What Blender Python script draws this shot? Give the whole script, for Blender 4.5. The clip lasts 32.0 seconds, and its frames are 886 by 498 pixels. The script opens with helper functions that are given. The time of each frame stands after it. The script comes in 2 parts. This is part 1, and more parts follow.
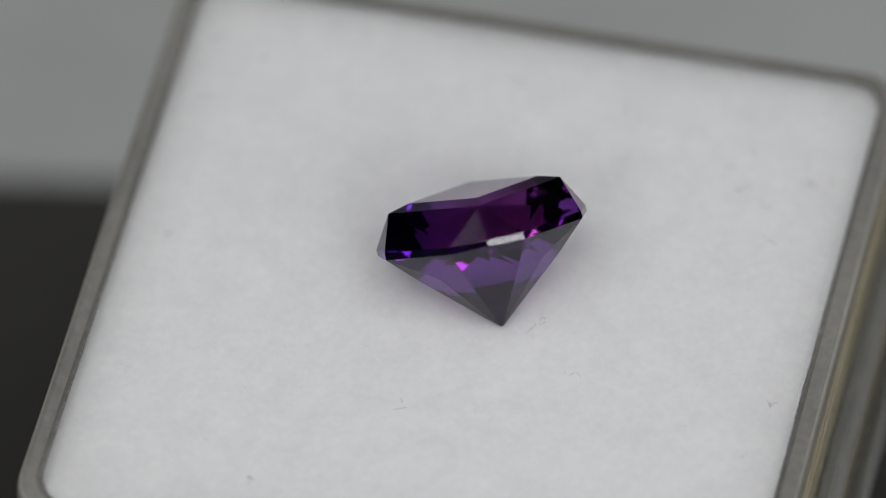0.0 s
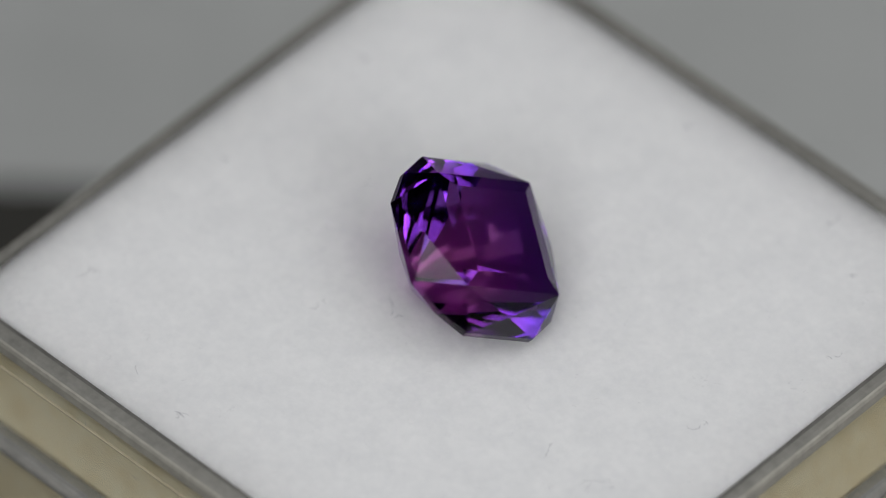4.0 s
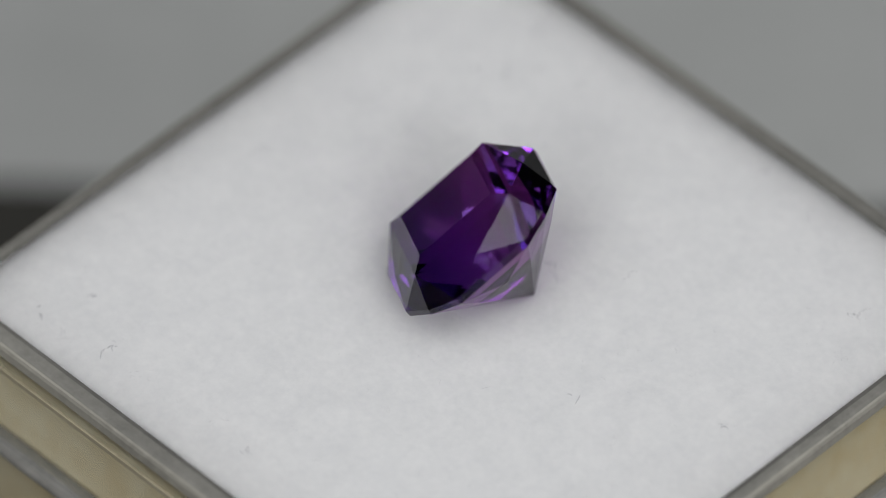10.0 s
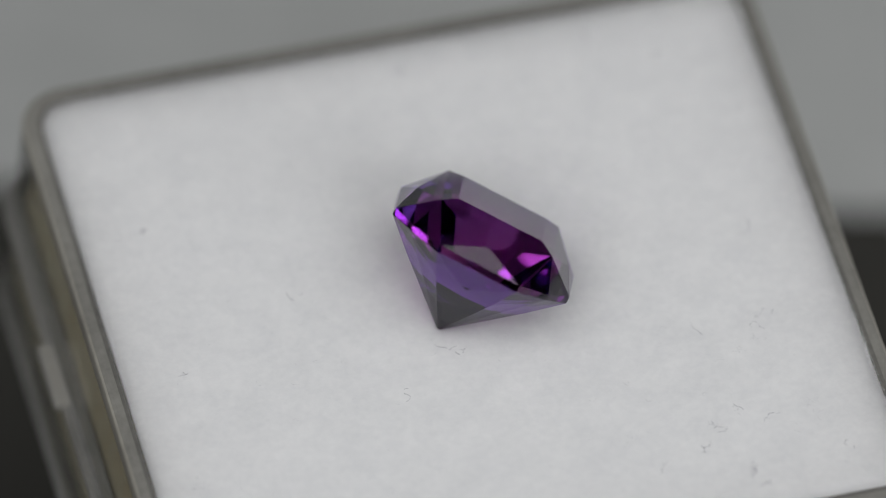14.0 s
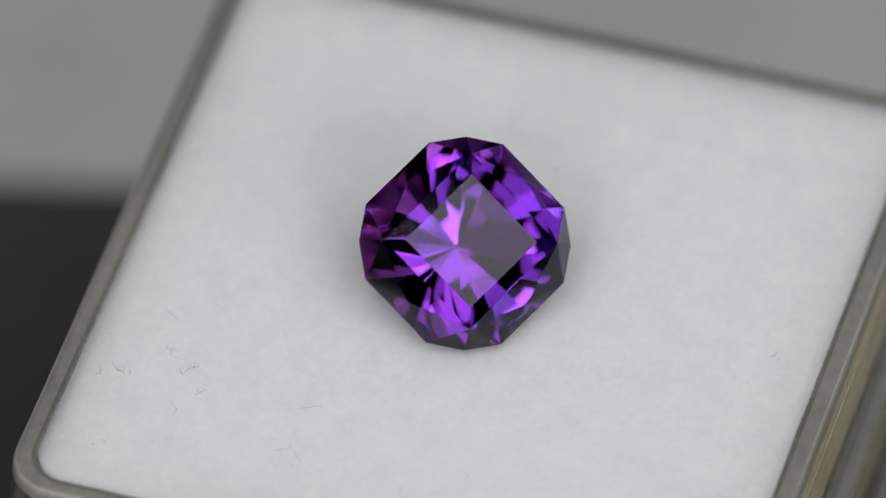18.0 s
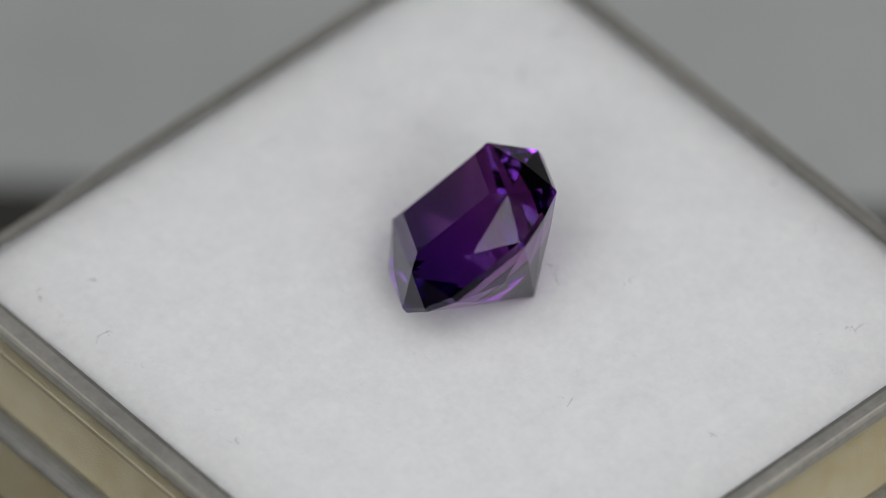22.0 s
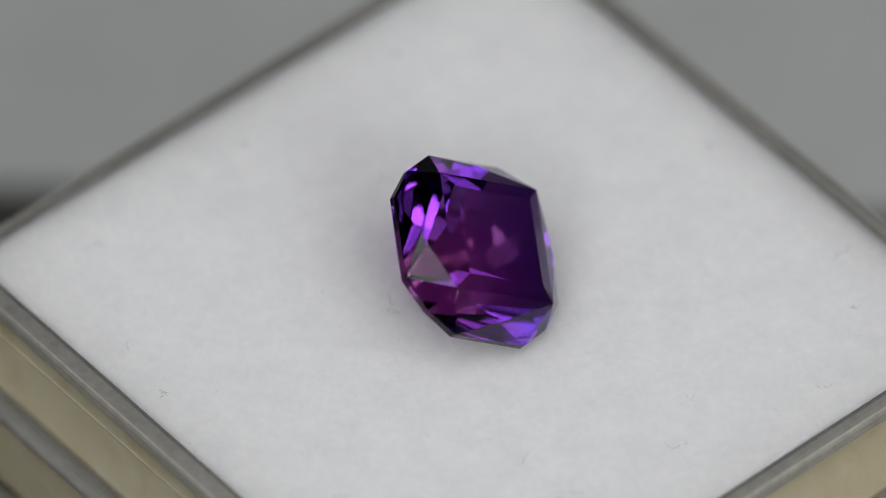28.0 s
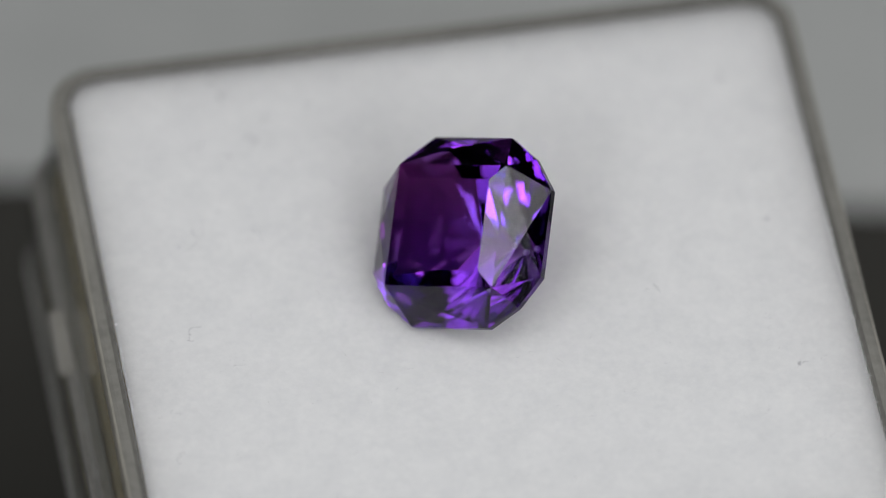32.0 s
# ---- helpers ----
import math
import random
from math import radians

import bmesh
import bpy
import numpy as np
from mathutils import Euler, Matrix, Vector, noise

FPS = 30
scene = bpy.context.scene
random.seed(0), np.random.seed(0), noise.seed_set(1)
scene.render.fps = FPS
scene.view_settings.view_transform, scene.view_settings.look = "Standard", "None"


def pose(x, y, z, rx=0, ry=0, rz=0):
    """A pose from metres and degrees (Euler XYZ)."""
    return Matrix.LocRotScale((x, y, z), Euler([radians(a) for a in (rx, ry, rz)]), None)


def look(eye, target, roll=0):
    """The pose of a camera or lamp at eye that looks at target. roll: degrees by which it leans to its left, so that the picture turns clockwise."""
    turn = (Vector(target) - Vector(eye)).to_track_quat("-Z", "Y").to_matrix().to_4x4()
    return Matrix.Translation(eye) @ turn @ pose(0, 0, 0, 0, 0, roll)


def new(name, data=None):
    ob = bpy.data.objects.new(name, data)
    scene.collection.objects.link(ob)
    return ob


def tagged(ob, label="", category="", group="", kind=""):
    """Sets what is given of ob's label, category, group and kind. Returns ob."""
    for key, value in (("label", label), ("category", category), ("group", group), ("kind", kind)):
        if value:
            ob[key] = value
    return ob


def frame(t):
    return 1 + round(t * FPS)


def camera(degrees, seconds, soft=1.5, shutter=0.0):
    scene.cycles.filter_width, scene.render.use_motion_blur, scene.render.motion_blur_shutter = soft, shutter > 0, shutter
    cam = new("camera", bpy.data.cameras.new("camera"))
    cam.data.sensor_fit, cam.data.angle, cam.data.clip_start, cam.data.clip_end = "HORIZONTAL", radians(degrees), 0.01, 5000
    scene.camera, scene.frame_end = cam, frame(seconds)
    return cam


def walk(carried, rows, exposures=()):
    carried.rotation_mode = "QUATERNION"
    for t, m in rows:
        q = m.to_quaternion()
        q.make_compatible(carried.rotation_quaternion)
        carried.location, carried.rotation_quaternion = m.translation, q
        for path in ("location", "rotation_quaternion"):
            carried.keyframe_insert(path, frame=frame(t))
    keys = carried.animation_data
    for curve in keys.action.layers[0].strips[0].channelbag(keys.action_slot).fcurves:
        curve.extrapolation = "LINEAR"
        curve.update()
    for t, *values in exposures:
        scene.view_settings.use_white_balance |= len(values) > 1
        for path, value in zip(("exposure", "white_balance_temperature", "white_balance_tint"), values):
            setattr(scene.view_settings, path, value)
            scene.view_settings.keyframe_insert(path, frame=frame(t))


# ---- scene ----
# ---- camera ----
K = 3e-5                      # metres per plan unit; the plan's origin is the turning axis
FOAM_Z = 0.0144               # top of the foam above the mat
SPIN = 30.251                 # degrees a second, clockwise seen from above
EYE = Vector((0.0, -13122.26 * K, 14018.87 * K + FOAM_Z))
FORWARD = Vector((-0.002804, 0.686187, -0.727420))
UP = Vector((-0.001139, 0.727420, 0.686192))
REACH = 19192 * K

cam = camera(4.679, 32.0, soft=0.5)
cam.data.dof.use_dof = True
cam.data.dof.focus_distance = REACH - 140 * K
cam.data.dof.aperture_fstop = 17

# slow nodding of the tripod head: seconds, lift of the aim in plan units
NOD = [(0, -9.7), (1, -8.4), (2, -5.6), (2.5, -2.3), (4.5, 0), (5, 0), (6, 5.9), (7, 7.8), (8, 8.0), (8.4, -7), (9, -8.5), (10, -3.3),
       (11, -1), (12, -0.2), (13, 1.3), (14, 0.7), (14.5, 0.8), (16.5, 5), (17, 7), (18, -4.6), (18.5, -6.7), (19, -6), (20, -1.7),
       (21, 3), (22, -4.4), (23, -1.4), (24, 1.3), (25, 2.6), (26, 0.2), (26.5, 2.1), (28.5, 6), (29, 8), (30, 7.9), (31, -6.4), (32, -8)]
walk(cam, [(t, look(EYE, EYE + FORWARD * REACH + UP * (lift * K), -0.105)) for t, lift in NOD],
     [(0, -0.07), (2.5, -0.06), (5, 0), (9, 0.02), (11, 0), (12.5, -0.07), (14.5, -0.06), (17, 0), (20, 0.02), (22, 0), (24, -0.07), (26.5, -0.06), (29, 0), (32, 0.02)])


def turned(t):
    """The turn of everything that rides on the spinning box, zero at 18.5 s."""
    return Matrix.Rotation(radians(-SPIN * (t - 18.5)), 4, "Z")


# ---- light: two high softboxes, two bright lamps beside the lens, one panel overhead, a small light at the side ----
def from_gem(azimuth, elevation, distance):
    a, e = radians(azimuth), radians(elevation)
    return Vector((math.sin(a) * math.cos(e), math.cos(a) * math.cos(e), math.sin(e))) * distance


def softbox(name, azimuth, elevation, distance, width, height, radiance, color=(0.985, 0.985, 0.991)):
    lamp = bpy.data.lights.new(name, "AREA")
    lamp.shape, lamp.size, lamp.size_y = "RECTANGLE", width, height
    lamp.energy = radiance * math.pi * width * height
    lamp.color = color
    ob = new(name, lamp)
    ob.matrix_world = look(from_gem(azimuth, elevation, distance), (0, 0, 0.016))
    return ob


softbox("softbox_lamp", 131, 59, 0.70, 0.47, 0.33, 2.0)
softbox("softbox_lamp", -132, 60, 0.70, 0.36, 0.31, 2.3)
softbox("core_lamp", 156, 34, 0.60, 0.18, 0.15, 10)
softbox("core_lamp", -156.5, 36, 0.60, 0.14, 0.11, 12.5)
softbox("side_lamp", 136, 24, 0.62, 0.17, 0.09, 4.5)
softbox("overhead_lamp", 178, 71, 0.75, 0.56, 0.33, 1.85)

world = bpy.data.worlds.new("room")
scene.world = world
world.use_nodes = True
world.node_tree.nodes["Background"].inputs[0].default_value = (0.006, 0.006, 0.006, 1)
world.node_tree.nodes["Background"].inputs[1].default_value = 1.0
scene.cycles.max_bounces = 24
scene.cycles.transmission_bounces = 24
scene.cycles.glossy_bounces = 12
scene.cycles.transparent_max_bounces = 24


# ---- materials ----
def material(name):
    m = bpy.data.materials.new(name)
    m.use_nodes = True
    nt = m.node_tree
    return m, nt, nt.nodes["Principled BSDF"]


def node(nt, kind, **settings):
    n = nt.nodes.new(kind)
    for key, value in settings.items():
        n.inputs[key.replace("_", " ")].default_value = value
    return n


def speckled(name, dark, light, scale, fine, rough, bump=0.2, bump_scale=None, height=0.0001, coat=0.0):
    """Two scales of noise between two colours, with fine relief."""
    m, nt, bsdf = material(name)
    where = node(nt, "ShaderNodeTexCoord")
    big = node(nt, "ShaderNodeTexNoise", Scale=scale, Detail=4.0, Roughness=0.6)
    small = node(nt, "ShaderNodeTexNoise", Scale=fine, Detail=3.0, Roughness=0.7)
    mix = node(nt, "ShaderNodeMath")
    mix.operation = "MULTIPLY_ADD"
    mix.inputs[1].default_value = 0.45
    half = node(nt, "ShaderNodeMath")
    half.operation = "MULTIPLY"
    half.inputs[1].default_value = 0.55
    ramp = node(nt, "ShaderNodeValToRGB")
    ramp.color_ramp.elements[0].position, ramp.color_ramp.elements[0].color = 0.32, (*dark, 1)
    ramp.color_ramp.elements[1].position, ramp.color_ramp.elements[1].color = 0.68, (*light, 1)
    relief = node(nt, "ShaderNodeBump", Strength=bump, Distance=height)
    grain = node(nt, "ShaderNodeTexNoise", Scale=bump_scale or fine, Detail=4.0)
    for tex in (big, small, grain):
        nt.links.new(where.outputs["Object"], tex.inputs["Vector"])
    nt.links.new(big.outputs["Fac"], half.inputs[0])
    nt.links.new(small.outputs["Fac"], mix.inputs[0])
    nt.links.new(half.outputs[0], mix.inputs[2])
    nt.links.new(mix.outputs[0], ramp.inputs["Fac"])
    nt.links.new(ramp.outputs["Color"], bsdf.inputs["Base Color"])
    nt.links.new(grain.outputs["Fac"], relief.inputs["Height"])
    nt.links.new(relief.outputs["Normal"], bsdf.inputs["Normal"])
    bsdf.inputs["Roughness"].default_value = rough
    bsdf.inputs["Coat Weight"].default_value = coat
    return m


def clear_plastic(name, tint, gloss_rough, scratches=0.4):
    """Thin clear moulded plastic: lets light and shadow through, with a Fresnel gloss and fine scratches."""
    m, nt, bsdf = material(name)
    nt.nodes.remove(bsdf)
    out = nt.nodes["Material Output"]
    clear = node(nt, "ShaderNodeBsdfTransparent", Color=(*tint, 1))
    gloss = node(nt, "ShaderNodeBsdfGlossy", Roughness=gloss_rough)
    facing = node(nt, "ShaderNodeLayerWeight", Blend=0.5)
    sheen = node(nt, "ShaderNodeMath")
    sheen.operation = "POWER"
    sheen.inputs[1].default_value = 4.0
    lift = node(nt, "ShaderNodeMath")
    lift.operation = "MULTIPLY_ADD"
    lift.inputs[1].default_value, lift.inputs[2].default_value = 0.7, 0.09
    where = node(nt, "ShaderNodeTexCoord")
    grain = node(nt, "ShaderNodeTexNoise", Scale=900.0, Detail=5.0)
    relief = node(nt, "ShaderNodeBump", Strength=scratches, Distance=0.00005)
    mix = node(nt, "ShaderNodeMixShader")
    nt.links.new(where.outputs["Object"], grain.inputs["Vector"])
    nt.links.new(grain.outputs["Fac"], relief.inputs["Height"])
    nt.links.new(relief.outputs["Normal"], gloss.inputs["Normal"])
    nt.links.new(facing.outputs["Facing"], sheen.inputs[0])
    nt.links.new(sheen.outputs[0], lift.inputs[0])
    nt.links.new(lift.outputs[0], mix.inputs[0])
    nt.links.new(clear.outputs[0], mix.inputs[1])
    nt.links.new(gloss.outputs[0], mix.inputs[2])
    nt.links.new(mix.outputs[0], out.inputs["Surface"])
    return m


def gem_material(name, cool, warm, inner):
    """Polished amethyst, zoned from a bluer to a redder purple across the stone, with a near-white gloss outside."""
    m, nt, bsdf = material(name)
    nt.nodes.remove(bsdf)
    out = nt.nodes["Material Output"]
    stone = node(nt, "ShaderNodeBsdfRefraction", Roughness=0.0, IOR=1.548)
    where = node(nt, "ShaderNodeTexCoord")
    axes = node(nt, "ShaderNodeSeparateXYZ")
    zone = node(nt, "ShaderNodeMapRange", From_Min=-0.0036, From_Max=0.0046)
    tint = node(nt, "ShaderNodeMixRGB", Color1=(*cool, 1), Color2=(*warm, 1))
    nt.links.new(where.outputs["Object"], axes.inputs[0])
    lean = node(nt, "ShaderNodeMath")
    lean.operation = "MULTIPLY_ADD"
    lean.inputs[1].default_value = 0.58
    nt.links.new(axes.outputs["X"], lean.inputs[0])
    nt.links.new(axes.outputs["Y"], lean.inputs[2])
    nt.links.new(lean.outputs[0], zone.inputs["Value"])
    nt.links.new(zone.outputs["Result"], tint.inputs["Fac"])
    nt.links.new(tint.outputs[0], stone.inputs["Color"])
    polish = node(nt, "ShaderNodeBsdfGlossy", Roughness=0.0)
    fresnel = node(nt, "ShaderNodeFresnel", IOR=1.548)
    mix = node(nt, "ShaderNodeMixShader")
    # light that is thrown back whole has gone through the stone, and takes its colour
    whole = node(nt, "ShaderNodeMath")
    whole.operation = "POWER"
    whole.inputs[1].default_value = 6.0
    sheen = node(nt, "ShaderNodeMixRGB", Color1=(0.93, 0.92, 0.95, 1), Color2=(*inner, 1))
    nt.links.new(fresnel.outputs[0], whole.inputs[0])
    nt.links.new(whole.outputs[0], sheen.inputs["Fac"])
    nt.links.new(sheen.outputs[0], polish.inputs["Color"])
    nt.links.new(fresnel.outputs[0], mix.inputs[0])
    nt.links.new(stone.outputs[0], mix.inputs[1])
    nt.links.new(polish.outputs[0], mix.inputs[2])
    nt.links.new(mix.outputs[0], out.inputs["Surface"])
    return m


AMETHYST = gem_material("amethyst", (0.40, 0.30, 0.77), (0.66, 0.32, 0.55), (0.56, 0.40, 0.71))
# same stone tinted darker for the pavilion, to dim light leaking through it
AMETHYST_DIMMED = gem_material("amethyst_dimmed_underside", (0.385, 0.14, 0.41), (0.36, 0.145, 0.42), (0.56, 0.40, 0.71))
FOAM = speckled("white_foam", (0.755, 0.763, 0.775), (0.855, 0.86, 0.864), 420, 2300, 0.95, 0.25, 3000, 0.0001)
soft_foam = FOAM.node_tree.nodes["Principled BSDF"].inputs
soft_foam["Subsurface Weight"].default_value = 1.0
soft_foam["Subsurface Radius"].default_value = (1.0, 1.0, 1.0)
soft_foam["Subsurface Scale"].default_value = 0.006
CREAM = speckled("cream_foam_side", (0.72, 0.60, 0.36), (0.97, 0.92, 0.72), 70, 600, 0.9, 0.5, 2500, 0.0001)
WALL_CLEAR = clear_plastic("clear_plastic", (0.985, 0.985, 0.975), 0.08)
SMOKY = speckled("smoky_plastic_bevel", (0.16, 0.158, 0.145), (0.29, 0.284, 0.26), 90, 1400, 0.3, 0.3, 1800, 0.00004)
RIM_GREY = speckled("grey_plastic_edge", (0.085, 0.084, 0.078), (0.20, 0.196, 0.18), 90, 1600, 0.35, 0.5, 2200, 0.00006)
CLOUDY = speckled("cloudy_plastic", (0.25, 0.242, 0.215), (0.42, 0.405, 0.355), 90, 1500, 0.3, 0.3, 1800, 0.00004)
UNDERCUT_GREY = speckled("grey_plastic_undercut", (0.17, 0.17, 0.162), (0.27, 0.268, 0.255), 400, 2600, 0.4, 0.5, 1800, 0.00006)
EDGE_GREY = speckled("grey_plastic_foot", (0.20, 0.20, 0.195), (0.30, 0.30, 0.29), 300, 2600, 0.3, 0.4, 1800, 0.00005)
TAB_PALE = speckled("pale_plastic_tab", (0.27, 0.265, 0.245), (0.36, 0.353, 0.33), 300, 1800, 0.35, 0.2, 1500, 0.00004)
LEDGE_GREY = speckled("grey_plastic_ledge", (0.17, 0.168, 0.16), (0.27, 0.265, 0.25), 300, 2000, 0.35, 0.5, 1500, 0.00005)
GROOVE_SHADE_TAN = speckled("groove_shade_plastic", (0.34, 0.30, 0.21), (0.46, 0.41, 0.30), 300, 1800, 0.4)
LINT = speckled("dark_lint", (0.10, 0.10, 0.13), (0.20, 0.20, 0.25), 900, 4000, 0.9)
FAINT_LINT = speckled("faint_lint", (0.50, 0.50, 0.52), (0.62, 0.62, 0.64), 900, 4000, 0.9)
NAP = speckled("white_nap", (0.74, 0.75, 0.76), (0.86, 0.86, 0.87), 900, 4000, 0.95)
MAT = speckled("dark_mat", (0.031, 0.030, 0.026), (0.046, 0.0445, 0.039), 40, 700, 0.75, 0.3, 1500, 0.0001)
TABLE_GREY = speckled("grey_tabletop", (0.455, 0.47, 0.462), (0.545, 0.558, 0.55), 6, 300, 0.7, 0.15, 600, 0.0001)
ROOM_PAINT = speckled("room_paint", (0.05, 0.05, 0.05), (0.07, 0.07, 0.07), 2, 60, 0.9)


# ---- building ----
def mesh_of(bm, name, mat, smooth=False):
    bmesh.ops.recalc_face_normals(bm, faces=bm.faces)
    me = bpy.data.meshes.new(name)
    bm.to_mesh(me)
    bm.free()
    me.materials.append(mat)
    for p in me.polygons:
        p.use_smooth = smooth
    return me


def part(name, bm, mat, parent, label="", smooth=False):
    ob = new(name, mesh_of(bm, name, mat, smooth))
    ob.parent = parent
    if label:
        tagged(ob, label)
    return ob


def thing(name, bm, mat, label, category, kind="", group="", smooth=False):
    return tagged(new(name, mesh_of(bm, name, mat, smooth)), label, category, group, kind)


def block(bm, x0, x1, y0, y1, z0, z1):
    vs = [bm.verts.new((x, y, z)) for z in (z0, z1) for x, y in ((x0, y0), (x1, y0), (x1, y1), (x0, y1))]
    for f in ((3, 2, 1, 0), (4, 5, 6, 7), (0, 1, 5, 4), (1, 2, 6, 5), (2, 3, 7, 6), (3, 0, 4, 7)):
        bm.faces.new([vs[i] for i in f])
    return vs


OBLONG, MOUTH, OUTER = 1.0115, 0.983, 1.018      # the box is a little longer than wide, its mouth narrower still


def squircle(half, radius, steps=8):
    """Outline of a square with rounded corners, in plan units."""
    pts = []
    along, across = (OBLONG, MOUTH) if half < 655 else (OUTER, 1.0)
    for i in range(4):
        cx, cy = ((1, 1), (-1, 1), (-1, -1), (1, -1))[i]
        for j in range(steps + 1):
            a = radians(90 * i + 90 * j / steps)
            pts.append((along * (cx * (half - radius) + radius * math.cos(a)), across * (cy * (half - radius) + radius * math.sin(a))))
    return pts


def loft(bm, rows, closed):
    """Skins loops given as (half width, corner radius, height above the foam), in plan units."""
    loops = []
    for half, radius, z in rows:
        loops.append([bm.verts.new((x * K, y * K, FOAM_Z + z * K)) for x, y in squircle(half, radius)])
    pairs = list(zip(loops, loops[1:] + loops[:1])) if closed else list(zip(loops, loops[1:]))
    for a, b in pairs:
        n = len(a)
        for i in range(n):
            bm.faces.new((a[i], a[(i + 1) % n], b[(i + 1) % n], b[i]))
    return loops


# ---- setting ----
TABLE_Z = -0.030              # the mat lies this far below the box, which rides on a turntable
bm = bmesh.new()
block(bm, -1.7, 1.7, -1.7, 1.7, TABLE_Z - 0.030, TABLE_Z - 0.0012)
thing("tabletop", bm, TABLE_GREY, "matt pale grey tabletop behind the dark mat", "table", "structure")

bm = bmesh.new()
vs = [bm.verts.new((x, y, z)) for z in (TABLE_Z - 0.0012, TABLE_Z)
      for x, y in ((-0.33, -0.42), (0.33, -0.42), (0.33, 0.0347), (-0.33, 0.0637))]
for f in ((3, 2, 1, 0), (4, 5, 6, 7), (0, 1, 5, 4), (1, 2, 6, 5), (2, 3, 7, 6), (3, 0, 4, 7)):
    bm.faces.new([vs[i] for i in f])
bmesh.ops.bevel(bm, geom=list(bm.edges), offset=0.0003, segments=2, affect="EDGES")
thing("dark_mat", bm, MAT, "thin matt charcoal mat lying on the grey tabletop", "mat")


# plain dark walls and ceiling that close the place
for name, x0, x1, y0, y1, z0, z1 in (("wall_north", -1.7, 1.7, 1.6, 1.7, TABLE_Z - 0.0012, 1.5), ("wall_south", -1.7, 1.7, -1.7, -1.6, TABLE_Z - 0.0012, 1.5),
                                     ("wall_east", 1.6, 1.7, -1.6, 1.6, TABLE_Z - 0.0012, 1.5), ("wall_west", -1.7, -1.6, -1.6, 1.6, TABLE_Z - 0.0012, 1.5),
                                     ("ceiling", -1.7, 1.7, -1.7, 1.7, 1.5, 1.6)):
    bm = bmesh.new()
    block(bm, x0, x1, y0, y1, z0, z1)
    thing(name, bm, ROOM_PAINT, "plain dark grey painted " + name.split("_")[0] + " of the dim studio", name.split("_")[0], "structure")


# ---- the turntable under the box ----
def disc(rows, steps=48):
    """A turned solid from (radius, height) rows, closed at both ends."""
    bm = bmesh.new()
    rings = [[bm.verts.new((r * math.cos(2 * math.pi * i / steps), r * math.sin(2 * math.pi * i / steps), z)) for i in range(steps)] for r, z in rows]
    for a, b in zip(rings, rings[1:]):
        for i in range(steps):
            bm.faces.new((a[i], a[(i + 1) % steps], b[(i + 1) % steps], b[i]))
    bm.faces.new(rings[0]), bm.faces.new(rings[-1])
    return bm


turntable = tagged(new("turntable"), "small round black turntable under the gem box", "turntable")
turntable.location = (0, 0, TABLE_Z)
part("base", disc([(0.0165, 0), (0.017, 0.0006), (0.017, 0.022), (0.0165, 0.0226)]), MAT, turntable)
platter = part("platter", disc([(0.0155, 0.0232), (0.016, 0.0238), (0.016, 0.0294), (0.0155, 0.0300)]), MAT, turntable)

# ---- the box, which turns ----
BOX_AT = pose(15 * K, -1.5 * K, 0, 0, 0, 58.0) @ pose(-1.3 * K, 2.6 * K, 0)

gem_box = tagged(new("gem_box"), "square clear plastic gem display box without lid, worn edges", "box")

bm = bmesh.new()
loft(bm, [(640, 62, -18), (640, 62, -8), (642, 64, -6), (649, 70, -5.5), (649, 70, -18)], True)
part("rim", bm, RIM_GREY, gem_box, "grey translucent plastic rim with scuffed edge")

bm = bmesh.new()
loft(bm, [(649.1, 70, -5.5), (656, 76, -6.2), (663, 82, -8.5), (663, 82, -18), (649.1, 70, -18)], True)
part("rim_bevel", bm, SMOKY, gem_box, "smoky pale plastic bevel round the rim")

bm = bmesh.new()
loft(bm, [(663.1, 82, -8.5), (666.5, 85, -10.5), (669, 87, -17), (670.5, 88, -34), (663, 82, -34), (663.1, 82, -18)], True)
part("cloudy_band", bm, CLOUDY, gem_box, "cloudy pale plastic band under the rim")

bm = bmesh.new()
loft(bm, [(670.5, 88, -34.3), (687, 98, -223), (668, 80, -223), (645, 66, -34.3)], True)
part("upper_wall", bm, WALL_CLEAR, gem_box, "clear plastic inner wall over cream foam")

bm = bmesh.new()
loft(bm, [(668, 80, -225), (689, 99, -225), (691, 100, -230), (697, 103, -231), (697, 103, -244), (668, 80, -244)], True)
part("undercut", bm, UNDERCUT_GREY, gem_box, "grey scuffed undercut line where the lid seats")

bm = bmesh.new()
loft(bm, [(697.2, 103, -231.5), (705, 109, -232), (708, 111, -236), (708, 111, -244), (697.2, 103, -244)], True)
part("ledge", bm, LEDGE_GREY, gem_box, "grey plastic ledge the lid rests on")

bm = bmesh.new()
loft(bm, [(711, 113, -246), (717, 116, -438), (698, 100, -438), (694, 98, -246)], True)
part("lower_wall", bm, WALL_CLEAR, gem_box, "clear plastic outer wall over cream foam")

bm = bmesh.new()
loft(bm, [(717, 116, -440), (722, 118, -446), (722, 118, -456), (718, 116, -462), (722, 118, -468), (720, 116, -479), (698, 100, -479), (698, 100, -440)], True)
part("foot_rim", bm, EDGE_GREY, gem_box, "grey double-lipped plastic foot")

bm = bmesh.new()
loops = loft(bm, [(696, 98, -479), (696, 98, -468)], False)
bm.faces.new(loops[0]), bm.faces.new(loops[1])
part("base_plate", bm, WALL_CLEAR, gem_box, "clear plastic base")

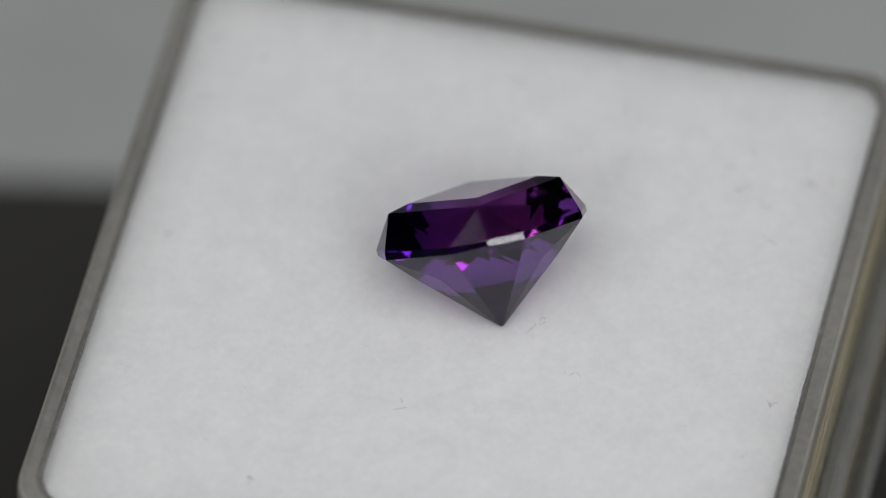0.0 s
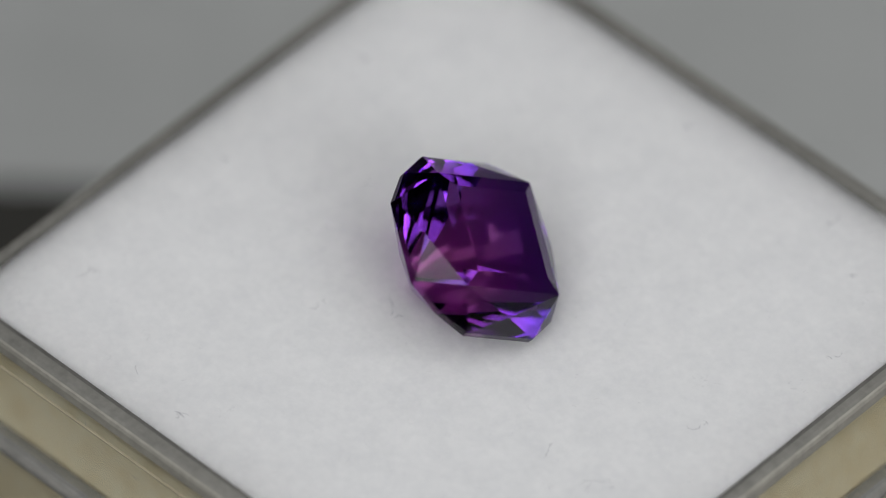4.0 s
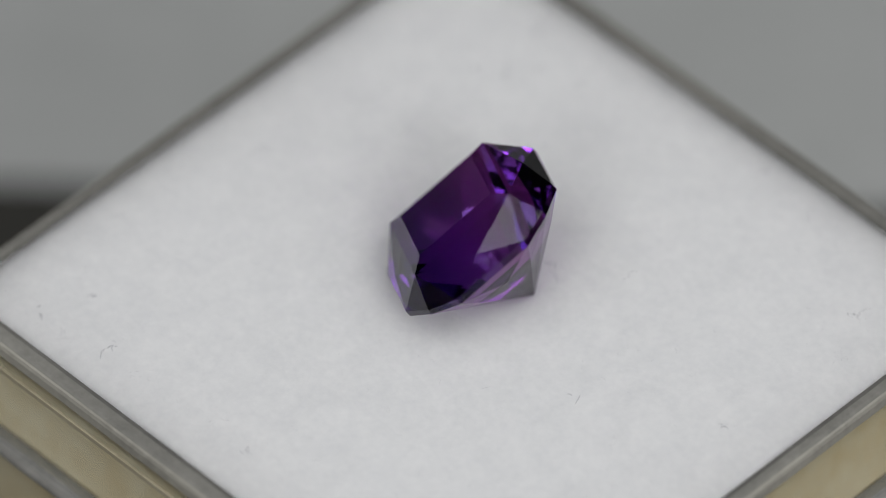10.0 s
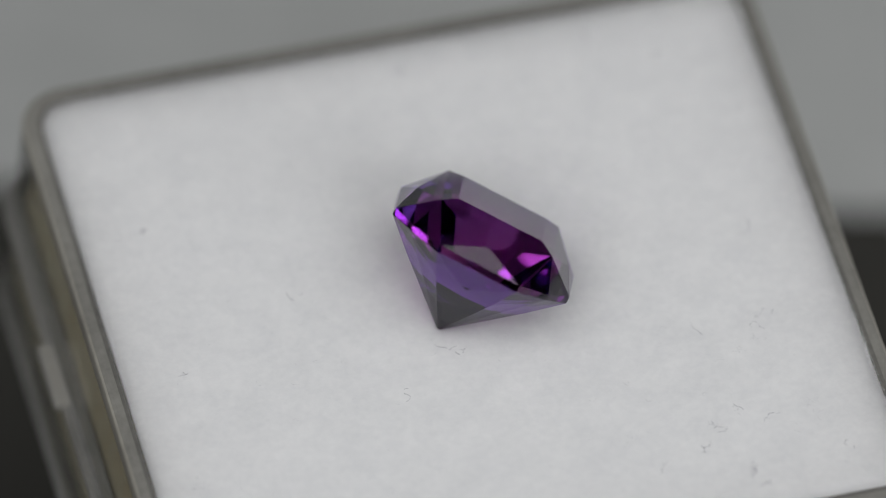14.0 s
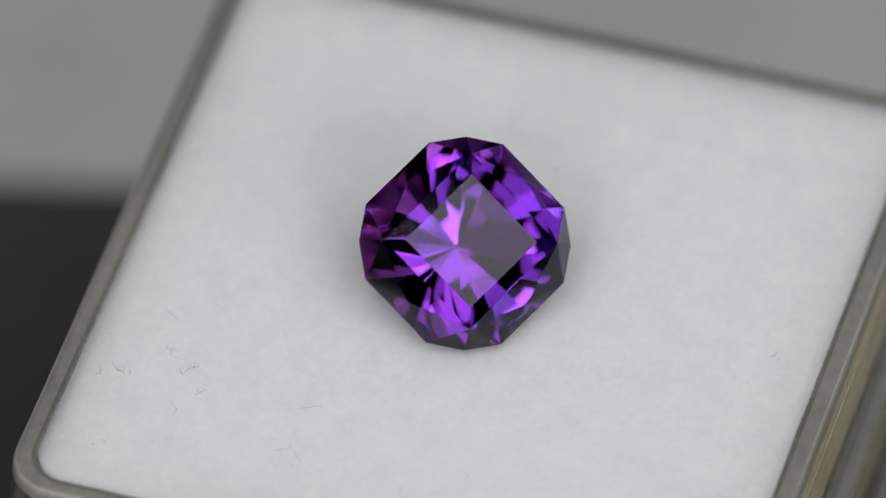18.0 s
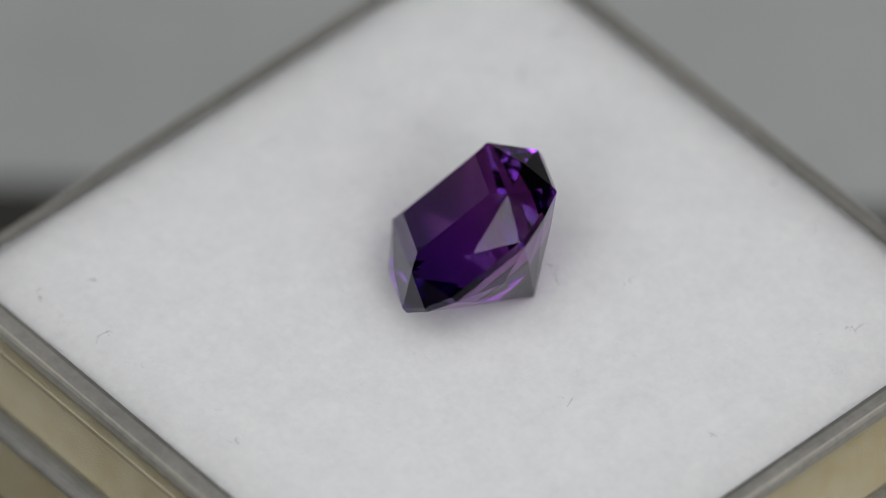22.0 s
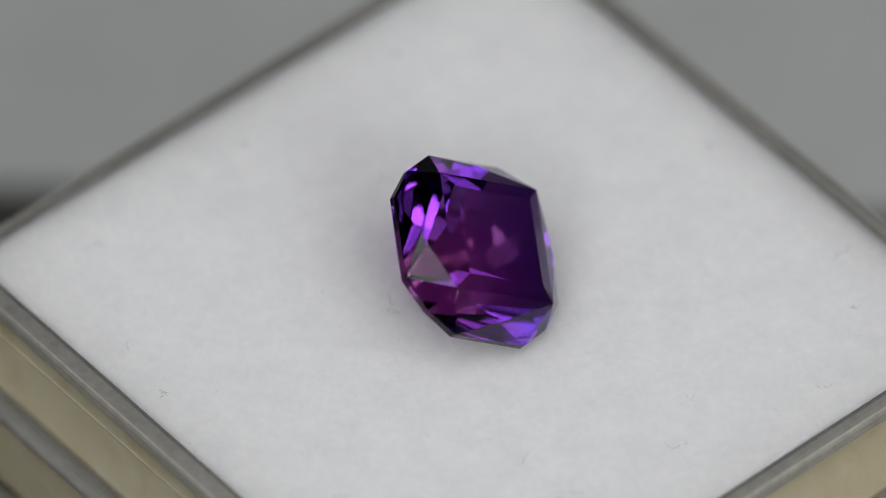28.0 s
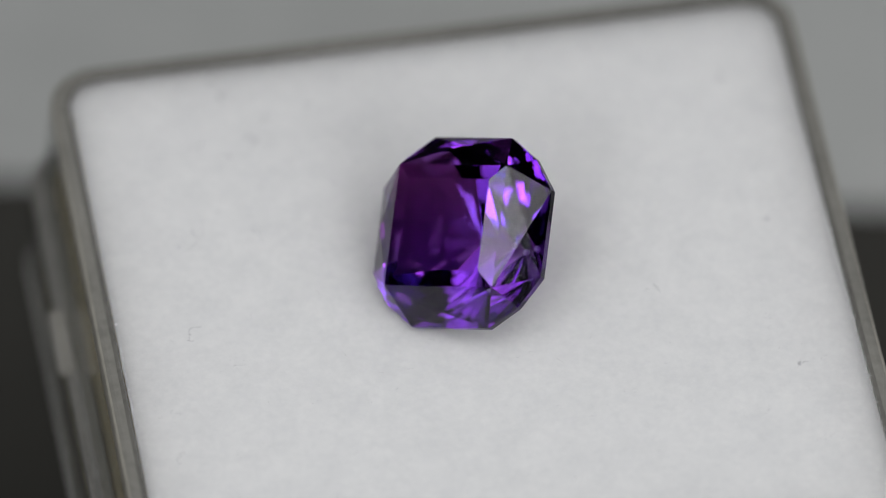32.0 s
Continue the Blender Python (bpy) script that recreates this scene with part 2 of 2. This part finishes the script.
for side, middle in ((1, -178), (-1, 210)):
    bm = bmesh.new()
    x0, x1 = sorted((side * 700 * K, side * 735 * K))
    block(bm, x0, x1, (middle - 77) * K, (middle + 77) * K, FOAM_Z - 243 * K, FOAM_Z - 224 * K)
    bmesh.ops.bevel(bm, geom=list(bm.edges), offset=5 * K, segments=2, affect="EDGES")
    part("lid_tab", bm, TAB_PALE, gem_box, "pale plastic snap tab")
# thin bars on two walls; their tan paints the shade of a groove
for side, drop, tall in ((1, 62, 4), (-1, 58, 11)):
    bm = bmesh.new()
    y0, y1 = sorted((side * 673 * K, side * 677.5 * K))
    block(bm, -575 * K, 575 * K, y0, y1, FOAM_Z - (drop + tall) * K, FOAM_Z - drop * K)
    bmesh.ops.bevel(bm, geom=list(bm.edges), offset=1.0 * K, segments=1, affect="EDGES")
    part("groove", bm, GROOVE_SHADE_TAN, gem_box, "thin tan strip painted as the shade in a moulded groove")

# ---- the gemstone ----
def gemstone():
    """Square-cushion cut: twelve-sided girdle, square table, four broad crown mains, break facets, pointed pavilion."""
    r = 188.5 * K
    al = radians(24.47)
    bm = bmesh.new()

    def at(a, d, z):
        return bm.verts.new((math.cos(a) * d * r, math.sin(a) * d * r, z * r))

    hi, lo, deep = 0.045, -0.024, -0.924
    rise = lo - deep
    dip, ridge, crease = 0.024, 0.036, 0.022     # how far the ring, the side keels and the corner edges stand out below a straight cone
    ang = []
    for i in range(4):
        m = radians(-90 * i)
        ang += [m + math.pi / 4 - al, m, m - math.pi / 4 + al]
    top = [at(a, 1, hi) for a in ang]
    flat = math.cos(math.pi / 4 - al)
    bot = [at(a, 1, deep + (rise - dip) / flat - crease if n % 3 == 1 else lo) for n, a in enumerate(ang)]
    culet = at(0, 0, deep)
    # ring of pavilion corners under the girdle: two beside each stone corner, a keel under each long side
    # the cutter's hand is never quite even
    hand = random.Random(11)
    knee = [at(a, 0.70, deep + 0.70 * (rise - dip) + hand.uniform(-0.006, 0.006)) for a in ang]
    keel = [at(radians(-90 * i - 45), 0.78 * math.cos(al), deep + 0.78 * (rise - dip - ridge) + hand.uniform(-0.006, 0.006)) for i in range(4)]
    pavilion = []
    for i in range(4):
        a, m, b, c = 3 * i, 3 * i + 1, 3 * i + 2, (3 * i + 3) % 12
        pavilion += [(culet, knee[a], bot[m]), (culet, bot[m], knee[b]), (bot[a], bot[m], knee[a]), (bot[m], bot[b], knee[b])]
        pavilion += [(culet, knee[b], keel[i]), (culet, keel[i], knee[c])]
        pavilion += [(bot[b], keel[i], knee[b]), (bot[b], bot[c], keel[i]), (bot[c], knee[c], keel[i])]
    for corners in pavilion:
        bm.faces.new(corners).material_index = 1
    for n in (1, 4, 7, 10):
        bm.verts.remove(knee[n])
    table = [at(radians(-90 * i), 0.620, 0.407) for i in range(4)]
    shoulder = [at(radians(-90 * i), 0.821, 0.3545) for i in range(4)]
    bezel = [at(radians(-90 * i - 45), 0.80, 0.21) for i in range(4)]
    crown_from = len(bm.faces)
    bm.faces.new(table)
    for i in range(12):
        j = (i + 1) % 12
        bm.faces.new((top[i], top[j], bot[j], bot[i]))
    for i in range(4):
        j = (i + 1) % 4
        b, m, a, nb = top[3 * i], top[3 * i + 1], top[3 * i + 2], top[(3 * i + 3) % 12]
        nm = top[(3 * i + 4) % 12]
        bm.faces.new((table[i], shoulder[i], shoulder[j], table[j]))
        bm.faces.new((shoulder[i], bezel[i], shoulder[j]))
        bm.faces.new((bezel[i], a, nb))
        bm.faces.new((shoulder[i], a, bezel[i]))
        bm.faces.new((shoulder[j], bezel[i], nb))
        bm.faces.new((shoulder[i], m, a))
        bm.faces.new((shoulder[j], nb, nm))
    bmesh.ops.recalc_face_normals(bm, faces=bm.faces)
    bm.faces.index_update()
    ob = tagged(new("gemstone"), "faceted deep purple amethyst gemstone lying tilted on the white foam", "gemstone")
    shares = {"pavilion": [], "table_facet": [], "girdle": [], "crown": []}
    for f in bm.faces:
        n = f.index - crown_from
        shares["pavilion" if n < 0 else "table_facet" if n == 0 else "girdle" if n <= 12 else "crown"].append([tuple(v.co) for v in f.verts])
    bm.free()
    undersides = []
    for name, faces in shares.items():
        places = {}
        polys = [[places.setdefault(co, len(places)) for co in f] for f in faces]
        me = bpy.data.meshes.new(name)
        me.from_pydata(list(places), [], polys)
        # the pavilion's dimness is put into its tint
        me.materials.append(AMETHYST_DIMMED if name == "pavilion" else AMETHYST)
        facet = new(name, me)
        facet.parent = ob
        undersides += [(p.normal.copy(), p.center.copy()) for p in me.polygons]
    return ob, undersides


gem, FACETS = gemstone()
GEM_AT = Matrix.Translation((-17.84 * K, -5.63 * K, FOAM_Z + 125.9 * K)) @ \
    Matrix(((0.21055, -0.97751, -0.01151), (0.74328, 0.16773, -0.64761), (0.63498, 0.1278, 0.76188))).to_4x4()


# ---- foam pad ----
foam_pad = tagged(new("foam_pad"), "soft white foam pad with cream sides filling the box", "foam pad")
bm = bmesh.new()
rng = random.Random(3)
loops = loft(bm, [(690, 96, -430), (690, 96, -250), (664, 78, -248), (664, 78, -222), (638, 60, -60), (636, 60, -32)], False)
bm.faces.new(loops[0]), bm.faces.new(loops[-1])
part("foam_body", bm, CREAM, foam_pad, "cream foam sides")
# undersides of the stone, as planes in the box's own space, to dent the foam where it lies
to_box = BOX_AT.inverted() @ GEM_AT
UNDERSIDES = []
for facing, centre in FACETS:
    normal = to_box.to_3x3() @ facing
    if normal.z < -0.05:
        UNDERSIDES.append((normal, normal.dot(to_box @ centre)))


def foam_height(x, y):
    """Height of the pillowed foam at x, y in the box, in metres."""
    edge = 639 * K - max(abs(x) / OBLONG, abs(y) / MOUTH)
    sag = max(0.0, 1 - edge / (26 * K)) ** 2
    z = FOAM_Z + (3 - 9 * sag) * K + 1.6 * K * noise.noise((x * 400, y * 400, 0.3)) + 0.9 * K * noise.noise((x * 1500, y * 1500, 2.1))
    rest = max((d - n.x * x - n.y * y) / n.z for n, d in UNDERSIDES) - 3.0 * K
    blend = 14 * K
    mix = max(0.0, blend - abs(z - rest)) / blend
    return min(z, rest) - mix * mix * blend / 4


bm = bmesh.new()
CELLS = 150
grid = []
for a in range(CELLS + 1):
    line = []
    for b in range(CELLS + 1):
        u, v = 2 * a / CELLS - 1, 2 * b / CELLS - 1
        big = max(abs(u), abs(v))
        # pull the corners of the square in to the pad's rounded outline
        half, rad = 638 * big, 61 * big
        x, y = u * 638, v * 638
        ox, oy = max(abs(x) - (half - rad), 0), max(abs(y) - (half - rad), 0)
        if ox > 0 and oy > 0:
            shrink = rad / math.hypot(ox, oy) * max(ox, oy) / max(rad, 1e-6)
            x = math.copysign(half - rad + ox * shrink, x)
            y = math.copysign(half - rad + oy * shrink, y)
        x, y = x * OBLONG * K, y * MOUTH * K
        line.append(bm.verts.new((x, y, foam_height(x, y))))
    grid.append(line)
for a in range(CELLS):
    for b in range(CELLS):
        bm.faces.new((grid[a][b], grid[a + 1][b], grid[a + 1][b + 1], grid[a][b + 1]))
skirt = [grid[a][0] for a in range(CELLS)] + [grid[CELLS][b] for b in range(CELLS)] + \
    [grid[a][CELLS] for a in range(CELLS, 0, -1)] + [grid[0][b] for b in range(CELLS, 0, -1)]
under = [bm.verts.new((p.co.x * 0.97, p.co.y * 0.97, FOAM_Z - 200 * K)) for p in skirt]
for n in range(len(skirt)):
    m = (n + 1) % len(skirt)
    bm.faces.new((skirt[n], under[n], under[m], skirt[m]))
bm.faces.new(under)
part("foam_top", bm, FOAM, foam_pad, "white fuzzy foam top", smooth=True)


def strand(bm, points, radius, sides=3):
    """A thin tapering hair along a list of points."""
    rings = []
    for n, p in enumerate(points):
        ahead = (points[min(n + 1, len(points) - 1)] - points[max(n - 1, 0)]).normalized()
        across = ahead.cross(Vector((0.13, 0.21, 1))).normalized()
        over = across.cross(ahead)
        r = radius * (1 - 0.5 * n / (len(points) - 1))
        rings.append([bm.verts.new(p + (across * math.cos(a) + over * math.sin(a)) * r)
                      for a in (2 * math.pi * s / sides for s in range(sides))])
    for a, b in zip(rings, rings[1:]):
        for s in range(sides):
            bm.faces.new((a[s], a[(s + 1) % sides], b[(s + 1) % sides], b[s]))
    bm.faces.new(rings[0]), bm.faces.new(rings[-1])


def curl(rng, x, y, length, bend, lift):
    """Points of a hair that lies on the foam at x, y millimetres."""
    a, turn = rng.uniform(0, 6.28), rng.uniform(-bend, bend)
    p, pts = Vector((x * 1e-3, y * 1e-3, 0)), []
    for n in range(7):
        pts.append(Vector((p.x, p.y, foam_height(p.x, p.y) + lift + rng.uniform(0, 0.02e-3))))
        p = p + Vector((math.cos(a), math.sin(a), 0)) * (length * 1e-3 / 6)
        a += turn + rng.uniform(-0.5, 0.5)
    return pts


# the darker bits of lint, in millimetres from the middle of the pad
LINT_AT = [(-10.0, 13.0), (-9.1, 14.3), (-16.4, 15.9), (-13.0, 12.8), (-11.7, 11.9), (-11.1, 6.4), (-14.2, 6.3), (-11.5, 16.1), (-0.3, -16.4),
           (5.2, 17.5), (-10.5, -17.2), (-14.2, -14.6), (-15.2, -17.2), (-10.6, -16.2), (15.7, 13.2), (8.5, 16.9), (-17.3, -9.3), (-10.7, 13.1),
           (-11.4, 16.4), (-11.7, 17.4), (-6.5, 15.5), (-15.1, 5.8), (9.3, -1.2), (2.2, 4.1), (15.9, -8.3), (-14.6, 5.5), (-15.5, -0.8),
           (5.2, 6.7), (1.7, 4.7), (16.4, 2.6)]
LINT_THINGS = []
for x, y in LINT_AT:
    bm = bmesh.new()
    strand(bm, curl(rng, x, y, rng.uniform(0.35, 1.15), 0.45, 0), rng.uniform(0.008, 0.014) * 1e-3)
    for n in range(rng.choice((0, 1, 1, 2, 3))):
        strand(bm, curl(rng, x + rng.uniform(-0.35, 0.35), y + rng.uniform(-0.35, 0.35), rng.uniform(0.2, 0.55), 0.7, 0), rng.uniform(0.008, 0.014) * 1e-3)
    LINT_THINGS.append(thing("lint_fibre", bm, LINT, "curled dark grey lint fibre lying on the white foam", "lint", group="lint on the foam"))

# a few hairs that cling to the outside of the box
for n in range(10):
    turn = Matrix.Rotation(radians(90 * (n % 4)), 4, "Z")
    u, z, a = rng.uniform(-560, 560), rng.uniform(-170, -60), rng.uniform(0, 6.28)
    bm = bmesh.new()
    pts = []
    for m in range(6):
        out = (669 - (z + 17) * 18 / 206) * (1.0 if n % 2 else OUTER) + 0.6
        pts.append(turn @ Vector((out * K, u * K, FOAM_Z + z * K)))
        u, z, a = u + 4.5 * math.cos(a), z + 4.5 * math.sin(a), a + rng.uniform(-0.6, 0.6)
    strand(bm, pts, 0.5 * K)
    part("wall_lint", bm, LINT, gem_box, "tiny dark hair on the plastic")

bm = bmesh.new()
for n in range(150):
    strand(bm, curl(rng, rng.uniform(-18.4, 18.4), rng.uniform(-18.4, 18.4), rng.uniform(0.15, 0.7), 0.8, -0.004e-3), rng.uniform(0.004, 0.008) * 1e-3)
for n in range(26):
    x, y = rng.uniform(-18, 18), rng.choice((-1, 1)) * rng.uniform(12.5, 18.2)
    if n % 2:
        x, y = y, x
    for m in range(rng.randrange(4, 9)):
        strand(bm, curl(rng, x + rng.gauss(0, 0.25), y + rng.gauss(0, 0.25), rng.uniform(0.15, 0.5), 0.9, -0.003e-3), rng.uniform(0.004, 0.009) * 1e-3)
part("fine_lint", bm, FAINT_LINT, foam_pad, "fine pale grey lint scattered over the foam")["kind"] = "stuff"

bm = bmesh.new()
for n in range(5200):
    i = rng.randrange(4)
    u = rng.uniform(-1, 1)
    x, y = ((1, u), (u, 1), (-1, u), (u, -1))[i]
    x, y = x * 632, y * 632
    if abs(x) > 590 and abs(y) > 590:
        x, y = x * 0.972, y * 0.972
    x, y = x * OBLONG, y * MOUTH
    out = Vector((x if i % 2 == 0 else rng.uniform(-200, 200), y if i % 2 else rng.uniform(-200, 200), rng.uniform(-200, 120))).normalized()
    a = Vector((x * K, y * K, FOAM_Z + rng.uniform(-6, -2) * K))
    strand(bm, [a, a + out * rng.uniform(2, 4) * K, a + out * rng.uniform(4, 9) * K + Vector((rng.uniform(-3, 3) * K, rng.uniform(-3, 3) * K, 0))],
           0.32 * K)
part("edge_nap", bm, NAP, foam_pad, "frayed white fibres along the foam edge")["kind"] = "stuff"


# ---- what turns ----
def motions():
    steps = [0.5 * i for i in range(65)]
    for ob, at in [(gem_box, BOX_AT), (foam_pad, BOX_AT), (gem, GEM_AT)] + [(fibre, BOX_AT) for fibre in LINT_THINGS]:
        walk(ob, [(t, turned(t) @ at) for t in steps])
    walk(platter, [(t, turned(t)) for t in steps])


motions()
